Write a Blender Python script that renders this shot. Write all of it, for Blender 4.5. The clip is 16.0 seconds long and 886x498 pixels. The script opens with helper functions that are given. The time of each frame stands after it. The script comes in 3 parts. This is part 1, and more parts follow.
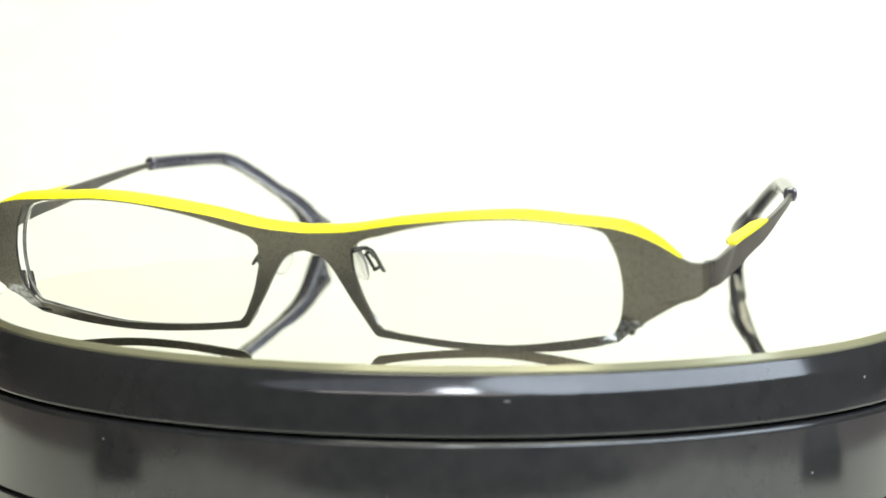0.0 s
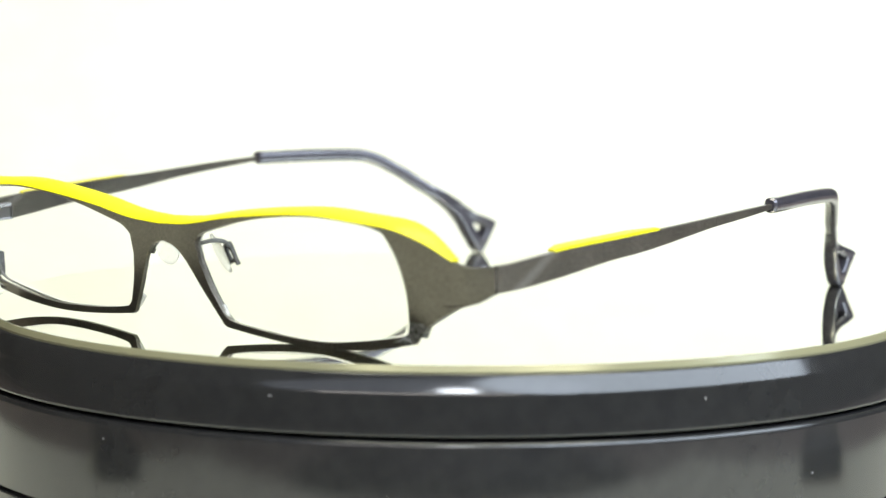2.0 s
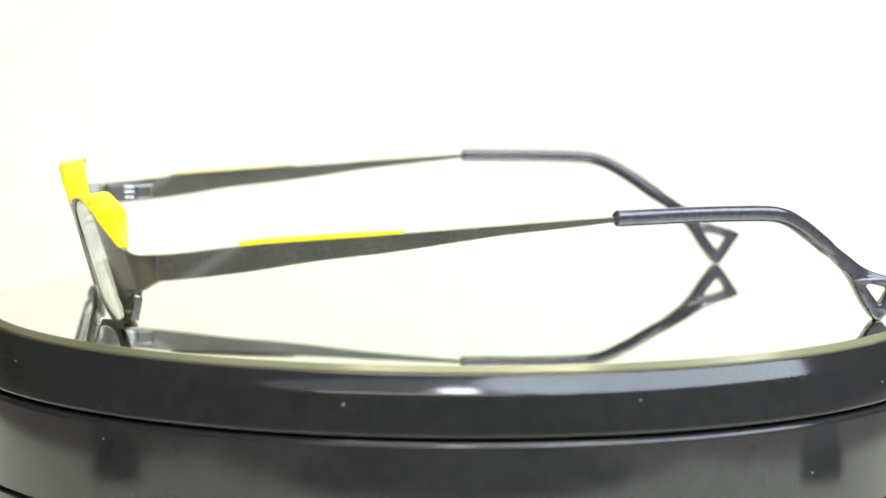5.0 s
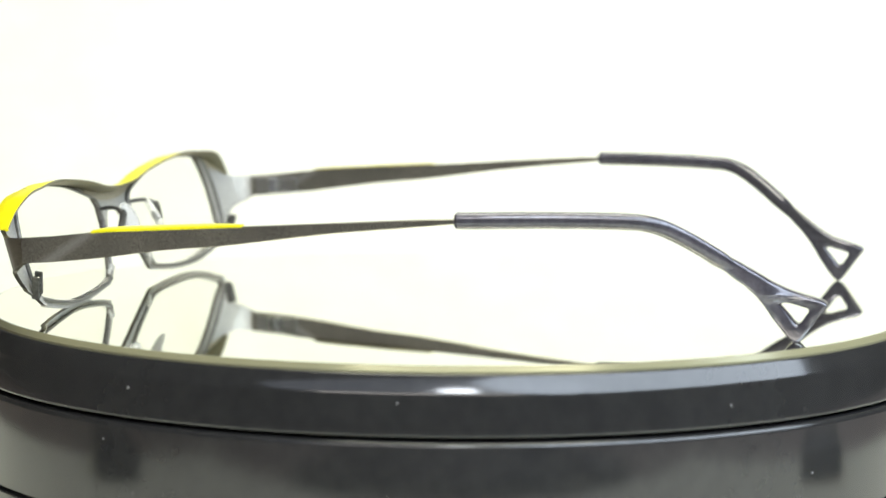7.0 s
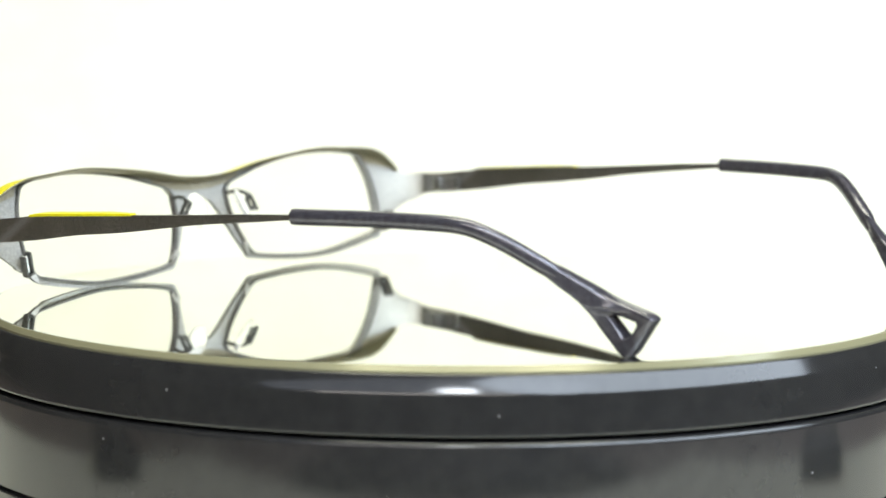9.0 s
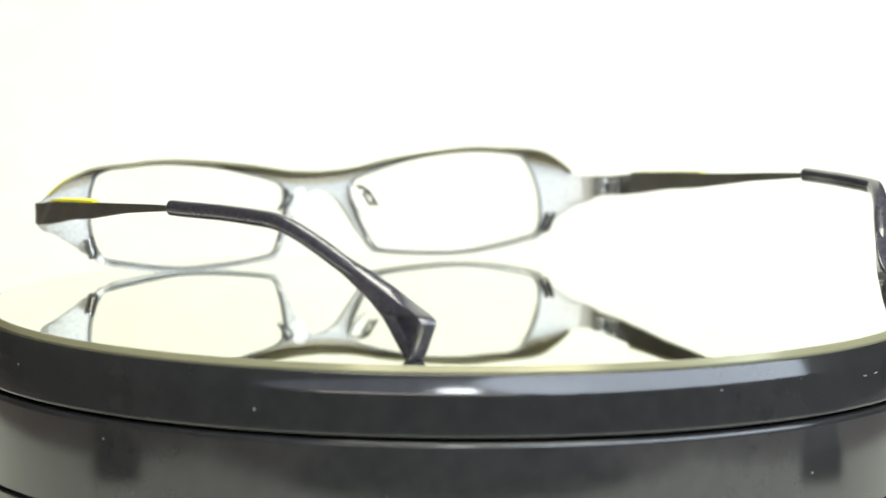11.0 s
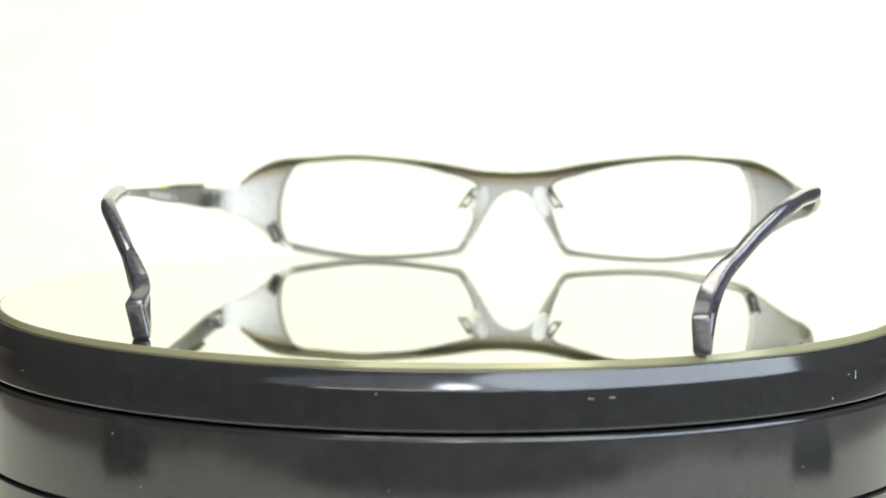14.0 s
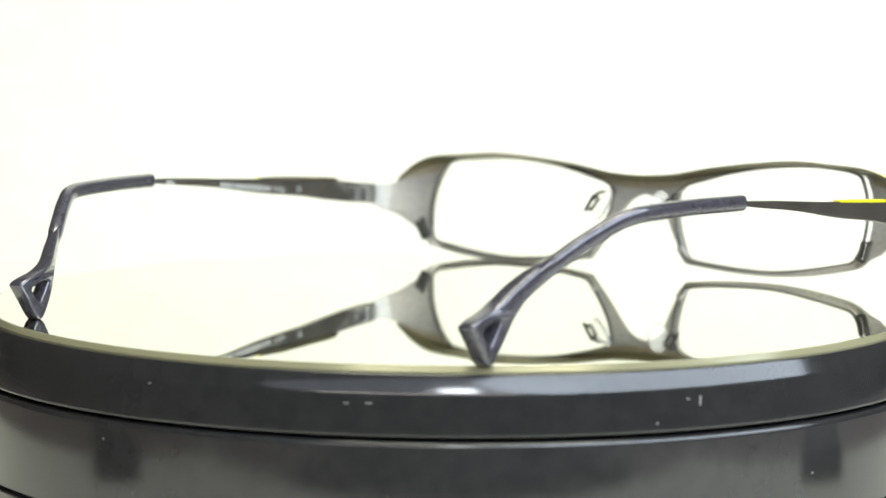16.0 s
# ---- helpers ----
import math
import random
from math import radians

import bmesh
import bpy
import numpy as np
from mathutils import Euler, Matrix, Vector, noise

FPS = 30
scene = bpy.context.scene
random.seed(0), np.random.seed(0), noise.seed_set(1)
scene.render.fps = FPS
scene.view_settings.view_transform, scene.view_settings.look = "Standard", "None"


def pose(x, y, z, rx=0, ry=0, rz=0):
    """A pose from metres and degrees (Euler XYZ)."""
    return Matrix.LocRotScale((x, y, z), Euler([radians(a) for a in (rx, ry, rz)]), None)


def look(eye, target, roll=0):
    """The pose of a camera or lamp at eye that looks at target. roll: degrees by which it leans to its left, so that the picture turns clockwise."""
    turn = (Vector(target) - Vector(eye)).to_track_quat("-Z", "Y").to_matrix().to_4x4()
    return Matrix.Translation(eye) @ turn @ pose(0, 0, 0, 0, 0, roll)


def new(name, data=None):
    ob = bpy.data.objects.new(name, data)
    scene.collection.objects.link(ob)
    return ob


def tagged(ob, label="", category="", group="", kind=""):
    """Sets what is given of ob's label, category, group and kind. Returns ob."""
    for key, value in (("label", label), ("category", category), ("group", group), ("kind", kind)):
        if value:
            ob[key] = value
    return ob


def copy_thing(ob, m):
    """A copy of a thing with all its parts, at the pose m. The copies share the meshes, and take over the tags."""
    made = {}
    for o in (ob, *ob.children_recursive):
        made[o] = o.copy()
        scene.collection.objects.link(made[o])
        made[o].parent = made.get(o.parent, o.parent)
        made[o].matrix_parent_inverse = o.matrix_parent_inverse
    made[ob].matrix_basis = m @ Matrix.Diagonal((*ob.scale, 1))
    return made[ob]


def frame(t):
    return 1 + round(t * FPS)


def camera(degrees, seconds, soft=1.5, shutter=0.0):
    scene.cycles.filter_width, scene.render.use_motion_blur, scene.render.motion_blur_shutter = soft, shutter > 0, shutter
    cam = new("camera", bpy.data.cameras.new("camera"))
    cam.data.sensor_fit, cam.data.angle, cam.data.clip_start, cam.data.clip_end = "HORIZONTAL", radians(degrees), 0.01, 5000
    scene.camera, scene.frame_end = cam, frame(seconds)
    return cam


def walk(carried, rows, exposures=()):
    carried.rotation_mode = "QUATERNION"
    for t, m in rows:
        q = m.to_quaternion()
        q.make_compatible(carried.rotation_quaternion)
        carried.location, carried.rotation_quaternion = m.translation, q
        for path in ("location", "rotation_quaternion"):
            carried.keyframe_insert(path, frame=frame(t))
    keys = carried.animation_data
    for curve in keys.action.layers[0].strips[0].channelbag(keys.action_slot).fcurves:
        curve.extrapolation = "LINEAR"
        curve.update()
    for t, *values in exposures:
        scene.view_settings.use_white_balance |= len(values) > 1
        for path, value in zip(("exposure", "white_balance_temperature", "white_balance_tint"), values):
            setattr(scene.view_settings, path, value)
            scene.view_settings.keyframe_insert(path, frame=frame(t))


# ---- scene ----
# A pair of spectacles on a round mirror that turns slowly on a black
# motor base, in front of a white sweep. The camera stands still.
MM = 0.001
SECONDS = 16.0
# the platter's turn in degrees at each half second; its motor runs a little unevenly
TURNS = [(0.0, -14.36), (0.5, -20.48), (1.0, -26.30), (1.5, -32.21), (2.0, -38.27), (2.5, -44.31), (3.0, -50.60), (3.5, -56.94), (4.0, -63.33),
         (4.5, -69.47), (5.0, -75.60), (5.5, -81.74), (6.0, -87.88), (6.5, -94.01), (7.0, -100.24), (7.5, -106.37), (8.0, -112.67), (8.5, -118.92),
         (9.0, -125.19), (9.5, -131.36), (10.0, -137.53), (10.5, -143.70), (11.0, -149.87), (11.5, -156.04), (12.0, -162.00), (12.5, -168.08), (13.0, -174.15),
         (13.5, -180.11), (14.0, -186.15), (14.5, -192.45), (15.0, -198.69), (15.5, -205.00), (16.0, -211.02)]

cam = camera(20.75, SECONDS, soft=1.5)
EYE = Vector((0.0, -0.468, 0.05688))
YAW, PITCH = radians(-0.192), radians(-5.761)
AHEAD = Vector((math.sin(YAW) * math.cos(PITCH), math.cos(YAW) * math.cos(PITCH), math.sin(PITCH)))
STAND = look(EYE, EYE + AHEAD, 0.364)
BACK = look(EYE - AHEAD * 0.0108, EYE + AHEAD, 0.364)
cam.data.dof.use_dof = True
cam.data.dof.focus_distance = 0.438
cam.data.dof.aperture_fstop = 20.0
# a slight draw back while the far side is shown
walk(cam, [(0.0, STAND), (12.1, STAND), (12.35, BACK), (15.55, BACK), (15.8, STAND), (SECONDS, STAND)], exposures=[(0.0, 0.0), (SECONDS, 0.0)])

# ---- light ----
world = bpy.data.worlds.new("room_air")
world.use_nodes = True
world.node_tree.nodes["Background"].inputs["Color"].default_value = (1.0, 0.98, 0.93, 1)
world.node_tree.nodes["Background"].inputs["Strength"].default_value = 0.15
scene.world = world


def area_lamp(name, eye, target, sx, sy, watts, colour):
    data = bpy.data.lights.new(name, "AREA")
    data.shape, data.size, data.size_y, data.energy, data.color = "RECTANGLE", sx, sy, watts, colour
    ob = new(name, data)
    ob.matrix_world = look(Vector(eye), Vector(target))
    return ob


area_lamp("overhead_lamp", (0.04, -0.03, 0.60), (0.04, 0.0, 0.0), 0.42, 0.36, 3.5, (1.0, 0.98, 0.80))
area_lamp("backdrop_lamp", (0.0, 0.08, 0.60), (0.0, 0.50, 0.14), 0.45, 0.16, 0.60, (1.0, 0.985, 0.80))
area_lamp("front_lamp", (0.02, -0.62, 0.40), (0.0, 0.0, 0.0), 0.09, 0.09, 0.8, (0.88, 0.94, 1.0))
area_lamp("strip_lamp", (-0.25, -1.8, 0.85), (0.0, 0.0, 0.0), 1.6, 0.15, 7.5, (1.0, 0.93, 0.88))
area_lamp("ceiling_lamp", (-0.3, -1.75, 1.78), (-0.3, -1.2, 0.0), 3.2, 1.4, 15.5, (0.76, 0.84, 1.0))
area_lamp("window_lamp", (0.62, -0.44, 0.60), (0.15, -0.14, -0.04), 1.30, 0.60, 16.5, (0.76, 0.87, 1.0))


# ---- materials ----
def material(name, colour, rough=0.5, metal=0.0, **more):
    m = bpy.data.materials.new(name)
    m.use_nodes = True
    b = m.node_tree.nodes["Principled BSDF"]
    b.inputs["Base Color"].default_value = (*colour, 1)
    b.inputs["Roughness"].default_value = rough
    b.inputs["Metallic"].default_value = metal
    for key, value in more.items():
        b.inputs[key.replace("_", " ")].default_value = value
    return m


def grain(m, low, high, scale, detail=4.0, rough=(0.3, 0.5), bump=0.0, depth=0.0001, spread=(0.35, 0.65), wide=0.0, wide_scale=40.0):
    """Colour, gloss and relief that vary with a fine noise, and colour with a wide one."""
    nodes, links = m.node_tree.nodes, m.node_tree.links
    b = nodes["Principled BSDF"]
    co = nodes.new("ShaderNodeTexCoord")
    n = nodes.new("ShaderNodeTexNoise")
    n.inputs["Scale"].default_value, n.inputs["Detail"].default_value = scale, detail
    links.new(co.outputs["Object"], n.inputs["Vector"])
    ramp = nodes.new("ShaderNodeValToRGB")
    ramp.color_ramp.elements[0].position, ramp.color_ramp.elements[1].position = spread
    ramp.color_ramp.elements[0].color, ramp.color_ramp.elements[1].color = (*low, 1), (*high, 1)
    links.new(n.outputs["Fac"], ramp.inputs["Fac"])
    colour = ramp.outputs["Color"]
    if wide:
        w = nodes.new("ShaderNodeTexNoise")
        w.inputs["Scale"].default_value = wide_scale
        links.new(co.outputs["Object"], w.inputs["Vector"])
        span = nodes.new("ShaderNodeMapRange")
        span.inputs["To Min"].default_value, span.inputs["To Max"].default_value = 1 - wide, 1 + wide
        links.new(w.outputs["Fac"], span.inputs["Value"])
        mul = nodes.new("ShaderNodeVectorMath")
        mul.operation = "SCALE"
        links.new(colour, mul.inputs[0])
        links.new(span.outputs["Result"], mul.inputs["Scale"])
        colour = mul.outputs["Vector"]
    links.new(colour, b.inputs["Base Color"])
    span = nodes.new("ShaderNodeMapRange")
    span.inputs["To Min"].default_value, span.inputs["To Max"].default_value = rough
    links.new(n.outputs["Fac"], span.inputs["Value"])
    links.new(span.outputs["Result"], b.inputs["Roughness"])
    if bump:
        bp = nodes.new("ShaderNodeBump")
        bp.inputs["Strength"].default_value, bp.inputs["Distance"].default_value = bump, depth
        links.new(n.outputs["Fac"], bp.inputs["Height"])
        links.new(bp.outputs["Normal"], b.inputs["Normal"])
    return m


METAL = grain(material("brushed_brown_metal", (0.1, 0.09, 0.07), 0.5, 0.9),
              (0.075, 0.068, 0.055), (0.185, 0.170, 0.140), 6200, detail=6.0, rough=(0.24, 0.38), bump=0.18, depth=0.00008, spread=(0.36, 0.66), wide=0.3, wide_scale=90)
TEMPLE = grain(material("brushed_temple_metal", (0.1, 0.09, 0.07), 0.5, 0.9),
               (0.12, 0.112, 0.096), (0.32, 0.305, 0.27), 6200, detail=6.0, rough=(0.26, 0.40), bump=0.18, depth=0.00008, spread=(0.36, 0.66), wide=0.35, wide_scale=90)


def pale_streak(m):
    """A paler streak of colour that crosses the temple near its hinge."""
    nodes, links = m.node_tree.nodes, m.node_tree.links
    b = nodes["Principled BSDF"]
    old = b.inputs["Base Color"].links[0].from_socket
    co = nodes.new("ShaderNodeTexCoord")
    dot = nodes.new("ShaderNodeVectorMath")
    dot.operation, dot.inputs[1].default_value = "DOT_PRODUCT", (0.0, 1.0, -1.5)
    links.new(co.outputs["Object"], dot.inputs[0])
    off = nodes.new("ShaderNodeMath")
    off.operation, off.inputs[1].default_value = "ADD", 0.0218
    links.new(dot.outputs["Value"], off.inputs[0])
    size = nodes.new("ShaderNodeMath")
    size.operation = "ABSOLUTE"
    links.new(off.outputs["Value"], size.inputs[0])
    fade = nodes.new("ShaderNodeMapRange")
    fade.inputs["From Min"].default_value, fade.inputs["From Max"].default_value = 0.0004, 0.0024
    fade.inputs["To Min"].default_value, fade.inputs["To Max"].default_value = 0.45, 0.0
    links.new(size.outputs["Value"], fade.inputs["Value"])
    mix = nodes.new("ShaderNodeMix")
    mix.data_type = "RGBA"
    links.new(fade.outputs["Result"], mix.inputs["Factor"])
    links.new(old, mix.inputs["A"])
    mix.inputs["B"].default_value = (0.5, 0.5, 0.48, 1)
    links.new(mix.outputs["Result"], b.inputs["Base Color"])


pale_streak(TEMPLE)
INNER = grain(material("bare_satin_metal", (0.3, 0.295, 0.26), 0.5, 0.55), (0.35, 0.342, 0.31), (0.53, 0.52, 0.48), 2600, rough=(0.45, 0.6), bump=0.06, depth=0.00006)
GLINT = grain(material("scratched_glint_metal", (0.3, 0.3, 0.3), 0.4, 0.9), (0.16, 0.16, 0.155), (0.42, 0.42, 0.42), 1400, detail=5.0, rough=(0.2, 0.4), bump=0.3, depth=0.0001)
STEEL = material("polished_steel", (0.55, 0.55, 0.55), 0.18, 1.0)
YELLOW = grain(material("yellow_enamel", (0.85, 0.78, 0.01), 0.4), (0.84, 0.74, 0.004), (0.92, 0.82, 0.01), 900, rough=(0.35, 0.5))
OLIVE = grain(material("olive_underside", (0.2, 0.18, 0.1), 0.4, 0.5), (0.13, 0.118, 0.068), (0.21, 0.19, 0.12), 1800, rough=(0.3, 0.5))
SLEEVE = grain(material("graphite_plastic", (0.05, 0.05, 0.06), 0.2, 0.4, IOR=1.75, Coat_Weight=0.4, Coat_Roughness=0.08), (0.070, 0.067, 0.082), (0.105, 0.100, 0.120), 900, rough=(0.16, 0.23), bump=0.0, depth=0.00005)
SILICONE = material("clear_silicone", (0.97, 0.97, 0.96), 0.2, 0.0, Transmission_Weight=0.8, IOR=1.12)
DARK = grain(material("dark_oxide_steel", (0.08, 0.08, 0.075), 0.4, 0.8), (0.06, 0.06, 0.055), (0.12, 0.118, 0.11), 1500, rough=(0.3, 0.5))
GUNMETAL = material("dark_steel", (0.3, 0.295, 0.285), 0.3, 0.85)
EYEWIRE = grain(material("grey_eyewire", (0.33, 0.325, 0.30), 0.45, 0.7), (0.13, 0.127, 0.112), (0.21, 0.205, 0.19), 1500, rough=(0.4, 0.5))
TAN = grain(material("tan_backing", (0.4, 0.36, 0.25), 0.45, 0.5), (0.34, 0.305, 0.215), (0.44, 0.40, 0.30), 1600, rough=(0.4, 0.55))
LENS = material("clear_lens", (0.955, 0.95, 0.94), 0.0, 0.0, Transmission_Weight=1.0, IOR=1.06)
MIRROR = grain(material("silvered_glass", (0.93, 0.935, 0.86), 0.0, 1.0), (0.815, 0.82, 0.715), (0.835, 0.84, 0.735), 30, rough=(0.0, 0.012))
EDGE = grain(material("green_glass_edge", (0.3, 0.29, 0.17), 0.15, 0.2), (0.27, 0.258, 0.155), (0.29, 0.277, 0.168), 25, rough=(0.12, 0.2))
BLACK = grain(material("black_gloss_plastic", (0.012, 0.012, 0.013), 0.1, IOR=1.62), (0.021, 0.021, 0.0215), (0.026, 0.026, 0.026), 300, rough=(0.10, 0.14), bump=0.0, depth=0.0001)
GAP = material("dark_seam", (0.004, 0.004, 0.004), 0.6)
PAPER = grain(material("white_paper", (0.82, 0.82, 0.78), 0.8), (0.78, 0.772, 0.655), (0.81, 0.80, 0.69), 60, rough=(0.75, 0.9), bump=0.03, depth=0.0005)
DESK = grain(material("brown_desk", (0.2, 0.14, 0.1), 0.5), (0.27, 0.215, 0.19), (0.37, 0.30, 0.265), 12, rough=(0.35, 0.5))
WALL = grain(material("grey_room_wall", (0.4, 0.39, 0.37), 0.8), (0.345, 0.32, 0.28), (0.41, 0.38, 0.335), 3, rough=(0.7, 0.9))
SCRATCH = material("scuffed_plastic", (0.35, 0.35, 0.35), 0.5)
INK = material("pale_print", (0.42, 0.42, 0.40), 0.5)


# ---- shapes ----
def part(name, bm, mats, parent=None, label=""):
    me = bpy.data.meshes.new(name)
    bm.to_mesh(me)
    bm.free()
    for m in (mats if isinstance(mats, (list, tuple)) else [mats]):
        me.materials.append(m)
    ob = new(name, me)
    ob.parent = parent
    return tagged(ob, label)


def smooth(ob, degrees=35):
    ob.data.shade_smooth()
    ob.data.set_sharp_from_angle(angle=radians(degrees))
    return ob


def spline(points, steps=8):
    """A smooth curve through the points (centripetal Catmull-Rom)."""
    pts = [np.array(p, float) for p in points]
    pts = [2 * pts[0] - pts[1]] + pts + [2 * pts[-1] - pts[-2]]
    out = []
    for a, b, c, d in zip(pts, pts[1:], pts[2:], pts[3:]):
        t0, t1 = 0.0, np.linalg.norm(b - a) ** 0.5
        t2 = t1 + np.linalg.norm(c - b) ** 0.5
        t3 = t2 + np.linalg.norm(d - c) ** 0.5
        for k in range(steps):
            t = t1 + (t2 - t1) * k / steps
            a1 = (t1 - t) / (t1 - t0) * a + (t - t0) / (t1 - t0) * b
            a2 = (t2 - t) / (t2 - t1) * b + (t - t1) / (t2 - t1) * c
            a3 = (t3 - t) / (t3 - t2) * c + (t - t2) / (t3 - t2) * d
            b1 = (t2 - t) / (t2 - t0) * a1 + (t - t0) / (t2 - t0) * a2
            b2 = (t3 - t) / (t3 - t1) * a2 + (t - t1) / (t3 - t1) * a3
            out.append((t2 - t) / (t2 - t1) * b1 + (t - t1) / (t2 - t1) * b2)
    out.append(pts[-2])
    return out


def sheet(outer, holes, thick, round_edge=0.0):
    """A flat plate with holes in its own x and y, half its thickness to each side of z = 0, as a bmesh."""
    cu = bpy.data.curves.new("plate", "CURVE")
    cu.dimensions, cu.fill_mode, cu.extrude = "2D", "BOTH", thick / 2 - round_edge
    cu.bevel_depth, cu.bevel_resolution, cu.offset = round_edge, 2, -round_edge
    for ring in [outer, *holes]:
        sp = cu.splines.new("POLY")
        sp.points.add(len(ring) - 1)
        for q, (x, y) in zip(sp.points, ring):
            q.co = (x, y, 0, 1)
        sp.use_cyclic_u = True
    ob = bpy.data.objects.new("plate", cu)
    me = ob.to_mesh()
    bm = bmesh.new()
    bm.from_mesh(me)
    ob.to_mesh_clear()
    bpy.data.objects.remove(ob)
    bpy.data.curves.remove(cu)
    bmesh.ops.remove_doubles(bm, verts=bm.verts, dist=2e-6)
    return bm


def turned(profile, steps=192):
    """A body of revolution about z from (radius, height) pairs, in order."""
    bm = bmesh.new()
    rings = []
    for r, z in profile:
        if r < 1e-6:
            rings.append([bm.verts.new((0, 0, z))])
        else:
            rings.append([bm.verts.new((r * math.cos(2 * math.pi * k / steps), r * math.sin(2 * math.pi * k / steps), z)) for k in range(steps)])
    for a, b in zip(rings, rings[1:]):
        for k in range(steps):
            j = (k + 1) % steps
            ring = [a[k], a[j], b[j], b[k]] if len(a) > 1 and len(b) > 1 else ([a[0], b[j], b[k]] if len(a) == 1 else [a[k], a[j], b[0]])
            bm.faces.new(ring)
    bmesh.ops.recalc_face_normals(bm, faces=bm.faces)
    return bm


def tube(path, sizes, sides=16, square=2.6):
    """A rounded bar along a path; sizes: (half width across x, half height) at each point."""
    bm = bmesh.new()
    rings = []
    for k, p in enumerate(path):
        d = (Vector(path[min(k + 1, len(path) - 1)]) - Vector(path[max(k - 1, 0)])).normalized()
        side = Vector((0, 0, 1)).cross(d).normalized()
        up = d.cross(side)
        w, h = sizes[k]
        ring = []
        for i in range(sides):
            a = 2 * math.pi * i / sides
            c, s = math.cos(a), math.sin(a)
            ring.append(bm.verts.new(Vector(p) + side * w * math.copysign(abs(c) ** (2 / square), c) + up * h * math.copysign(abs(s) ** (2 / square), s)))
        rings.append(ring)
    for a, b in zip(rings, rings[1:]):
        for i in range(sides):
            j = (i + 1) % sides
            bm.faces.new([a[i], a[j], b[j], b[i]])
    bm.faces.new(rings[0][::-1])
    bm.faces.new(rings[-1])
    bmesh.ops.recalc_face_normals(bm, faces=bm.faces)
    return bm


def block(sx, sy, sz, bevel, m=None):
    bm = bmesh.new()
    bmesh.ops.create_cube(bm, size=1.0)
    bmesh.ops.scale(bm, vec=(sx, sy, sz), verts=bm.verts)
    if bevel:
        bmesh.ops.bevel(bm, geom=bm.edges[:], offset=bevel, segments=2, affect="EDGES", profile=0.5)
    if m is not None:
        bmesh.ops.transform(bm, matrix=m, verts=bm.verts)
    return bm


def join(*parts):
    out = bmesh.new()
    for bm in parts:
        me = bpy.data.meshes.new("piece")
        bm.to_mesh(me)
        bm.free()
        out.from_mesh(me)
        bpy.data.meshes.remove(me)
    return out


# ---- the setting ----
TABLE_Z = -0.042


def build_setting():
    # white sweep: flat under the turntable, then up behind it
    prof = [(-0.215, 0.0), (0.28, 0.0)]
    prof += [(0.28 + 0.22 * math.sin(radians(a)), 0.22 - 0.22 * math.cos(radians(a))) for a in range(10, 91, 8)]
    prof += [(0.50, 0.45), (0.50, 0.75)]
    bm = bmesh.new()
    rows = [[bm.verts.new((x, y, TABLE_Z + z)) for x in (-0.23, 0.23)] for y, z in prof]
    under = [[bm.verts.new((x, y + (0.004 if z > 0.1 else 0), TABLE_Z + z - (0.0015 if z < 0.1 else 0))) for x in (-0.23, 0.23)] for y, z in prof]
    for g in (rows, under):
        for a, b in zip(g, g[1:]):
            bm.faces.new([a[0], a[1], b[1], b[0]])
    bmesh.ops.recalc_face_normals(bm, faces=bm.faces)
    tagged(smooth(part("backdrop", bm, PAPER)), "seamless white paper sweep behind the turntable", "backdrop", kind="structure")

    board = block(0.456, 0.70, 0.012, 0.002, pose(0, 0.135, TABLE_Z - 0.0077))
    tagged(part("base_board", board, PAPER), "thin white board under the paper sweep", "board", kind="structure")
    desk = block(1.9, 1.7, 0.03, 0.003, pose(0, 0.0, TABLE_Z - 0.029))
    tagged(part("desk", desk, DESK), "grey-brown desk that carries the board and paper", "desk", kind="structure")
    rail = tagged(new("camera_rail"), "low black camera rail lying before the turntable", "camera rail")
    rail.location = (0.012, -0.32, TABLE_Z - 0.014)
    part("bed", block(0.262, 0.200, 0.022, 0.003, pose(0, 0, 0.011)), GAP, rail)
    for side in (1, -1):
        part("guide", block(0.012, 0.200, 0.004, 0.001, pose(side * 0.08, 0, 0.0239)), BLACK, rail)
    clip = tagged(new("paper_clip"), "black spring clip holding the paper to its board", "clip", group="paper clips")
    clip.location = (-0.197, -0.098, TABLE_Z)
    part("jaw", block(0.052, 0.036, 0.010, 0.002, pose(0, 0, 0.0052)), GAP, clip)
    smooth(part("spring", tube([Vector((-0.026 + 0.004 * math.sin(a * 0.3), 0.018 * (a / 5 - 1), 0.011 + 0.003 * math.sin(a * 0.3))) for a in range(11)], [(0.0012, 0.0012)] * 11, 8), STEEL, clip))
    copy_thing(clip, pose(0.204, -0.064, TABLE_Z, 0, 0, 180))
    floor_z = TABLE_Z - 0.75
    tagged(part("floor", block(5.0, 5.0, 0.1, 0, pose(0, 0, floor_z - 0.05)), WALL), "grey room floor", "floor", kind="structure")
    top = floor_z + 2.6
    for name, m in (("wall_north", pose(0, 2.55, (floor_z + top) / 2)), ("wall_south", pose(0, -2.55, (floor_z + top) / 2))):
        tagged(part(name, block(5.2, 0.1, top - floor_z, 0, m), WALL), "plain grey room wall", "wall", kind="structure")
    for name, m in (("wall_east", pose(2.55, 0, (floor_z + top) / 2)), ("wall_west", pose(-2.55, 0, (floor_z + top) / 2))):
        tagged(part(name, block(0.1, 5.0, top - floor_z, 0, m), WALL), "plain grey room wall", "wall", kind="structure")
    tagged(part("ceiling", block(5.2, 5.2, 0.1, 0, pose(0, 0, top + 0.05)), WALL), "plain pale ceiling", "ceiling", kind="structure")


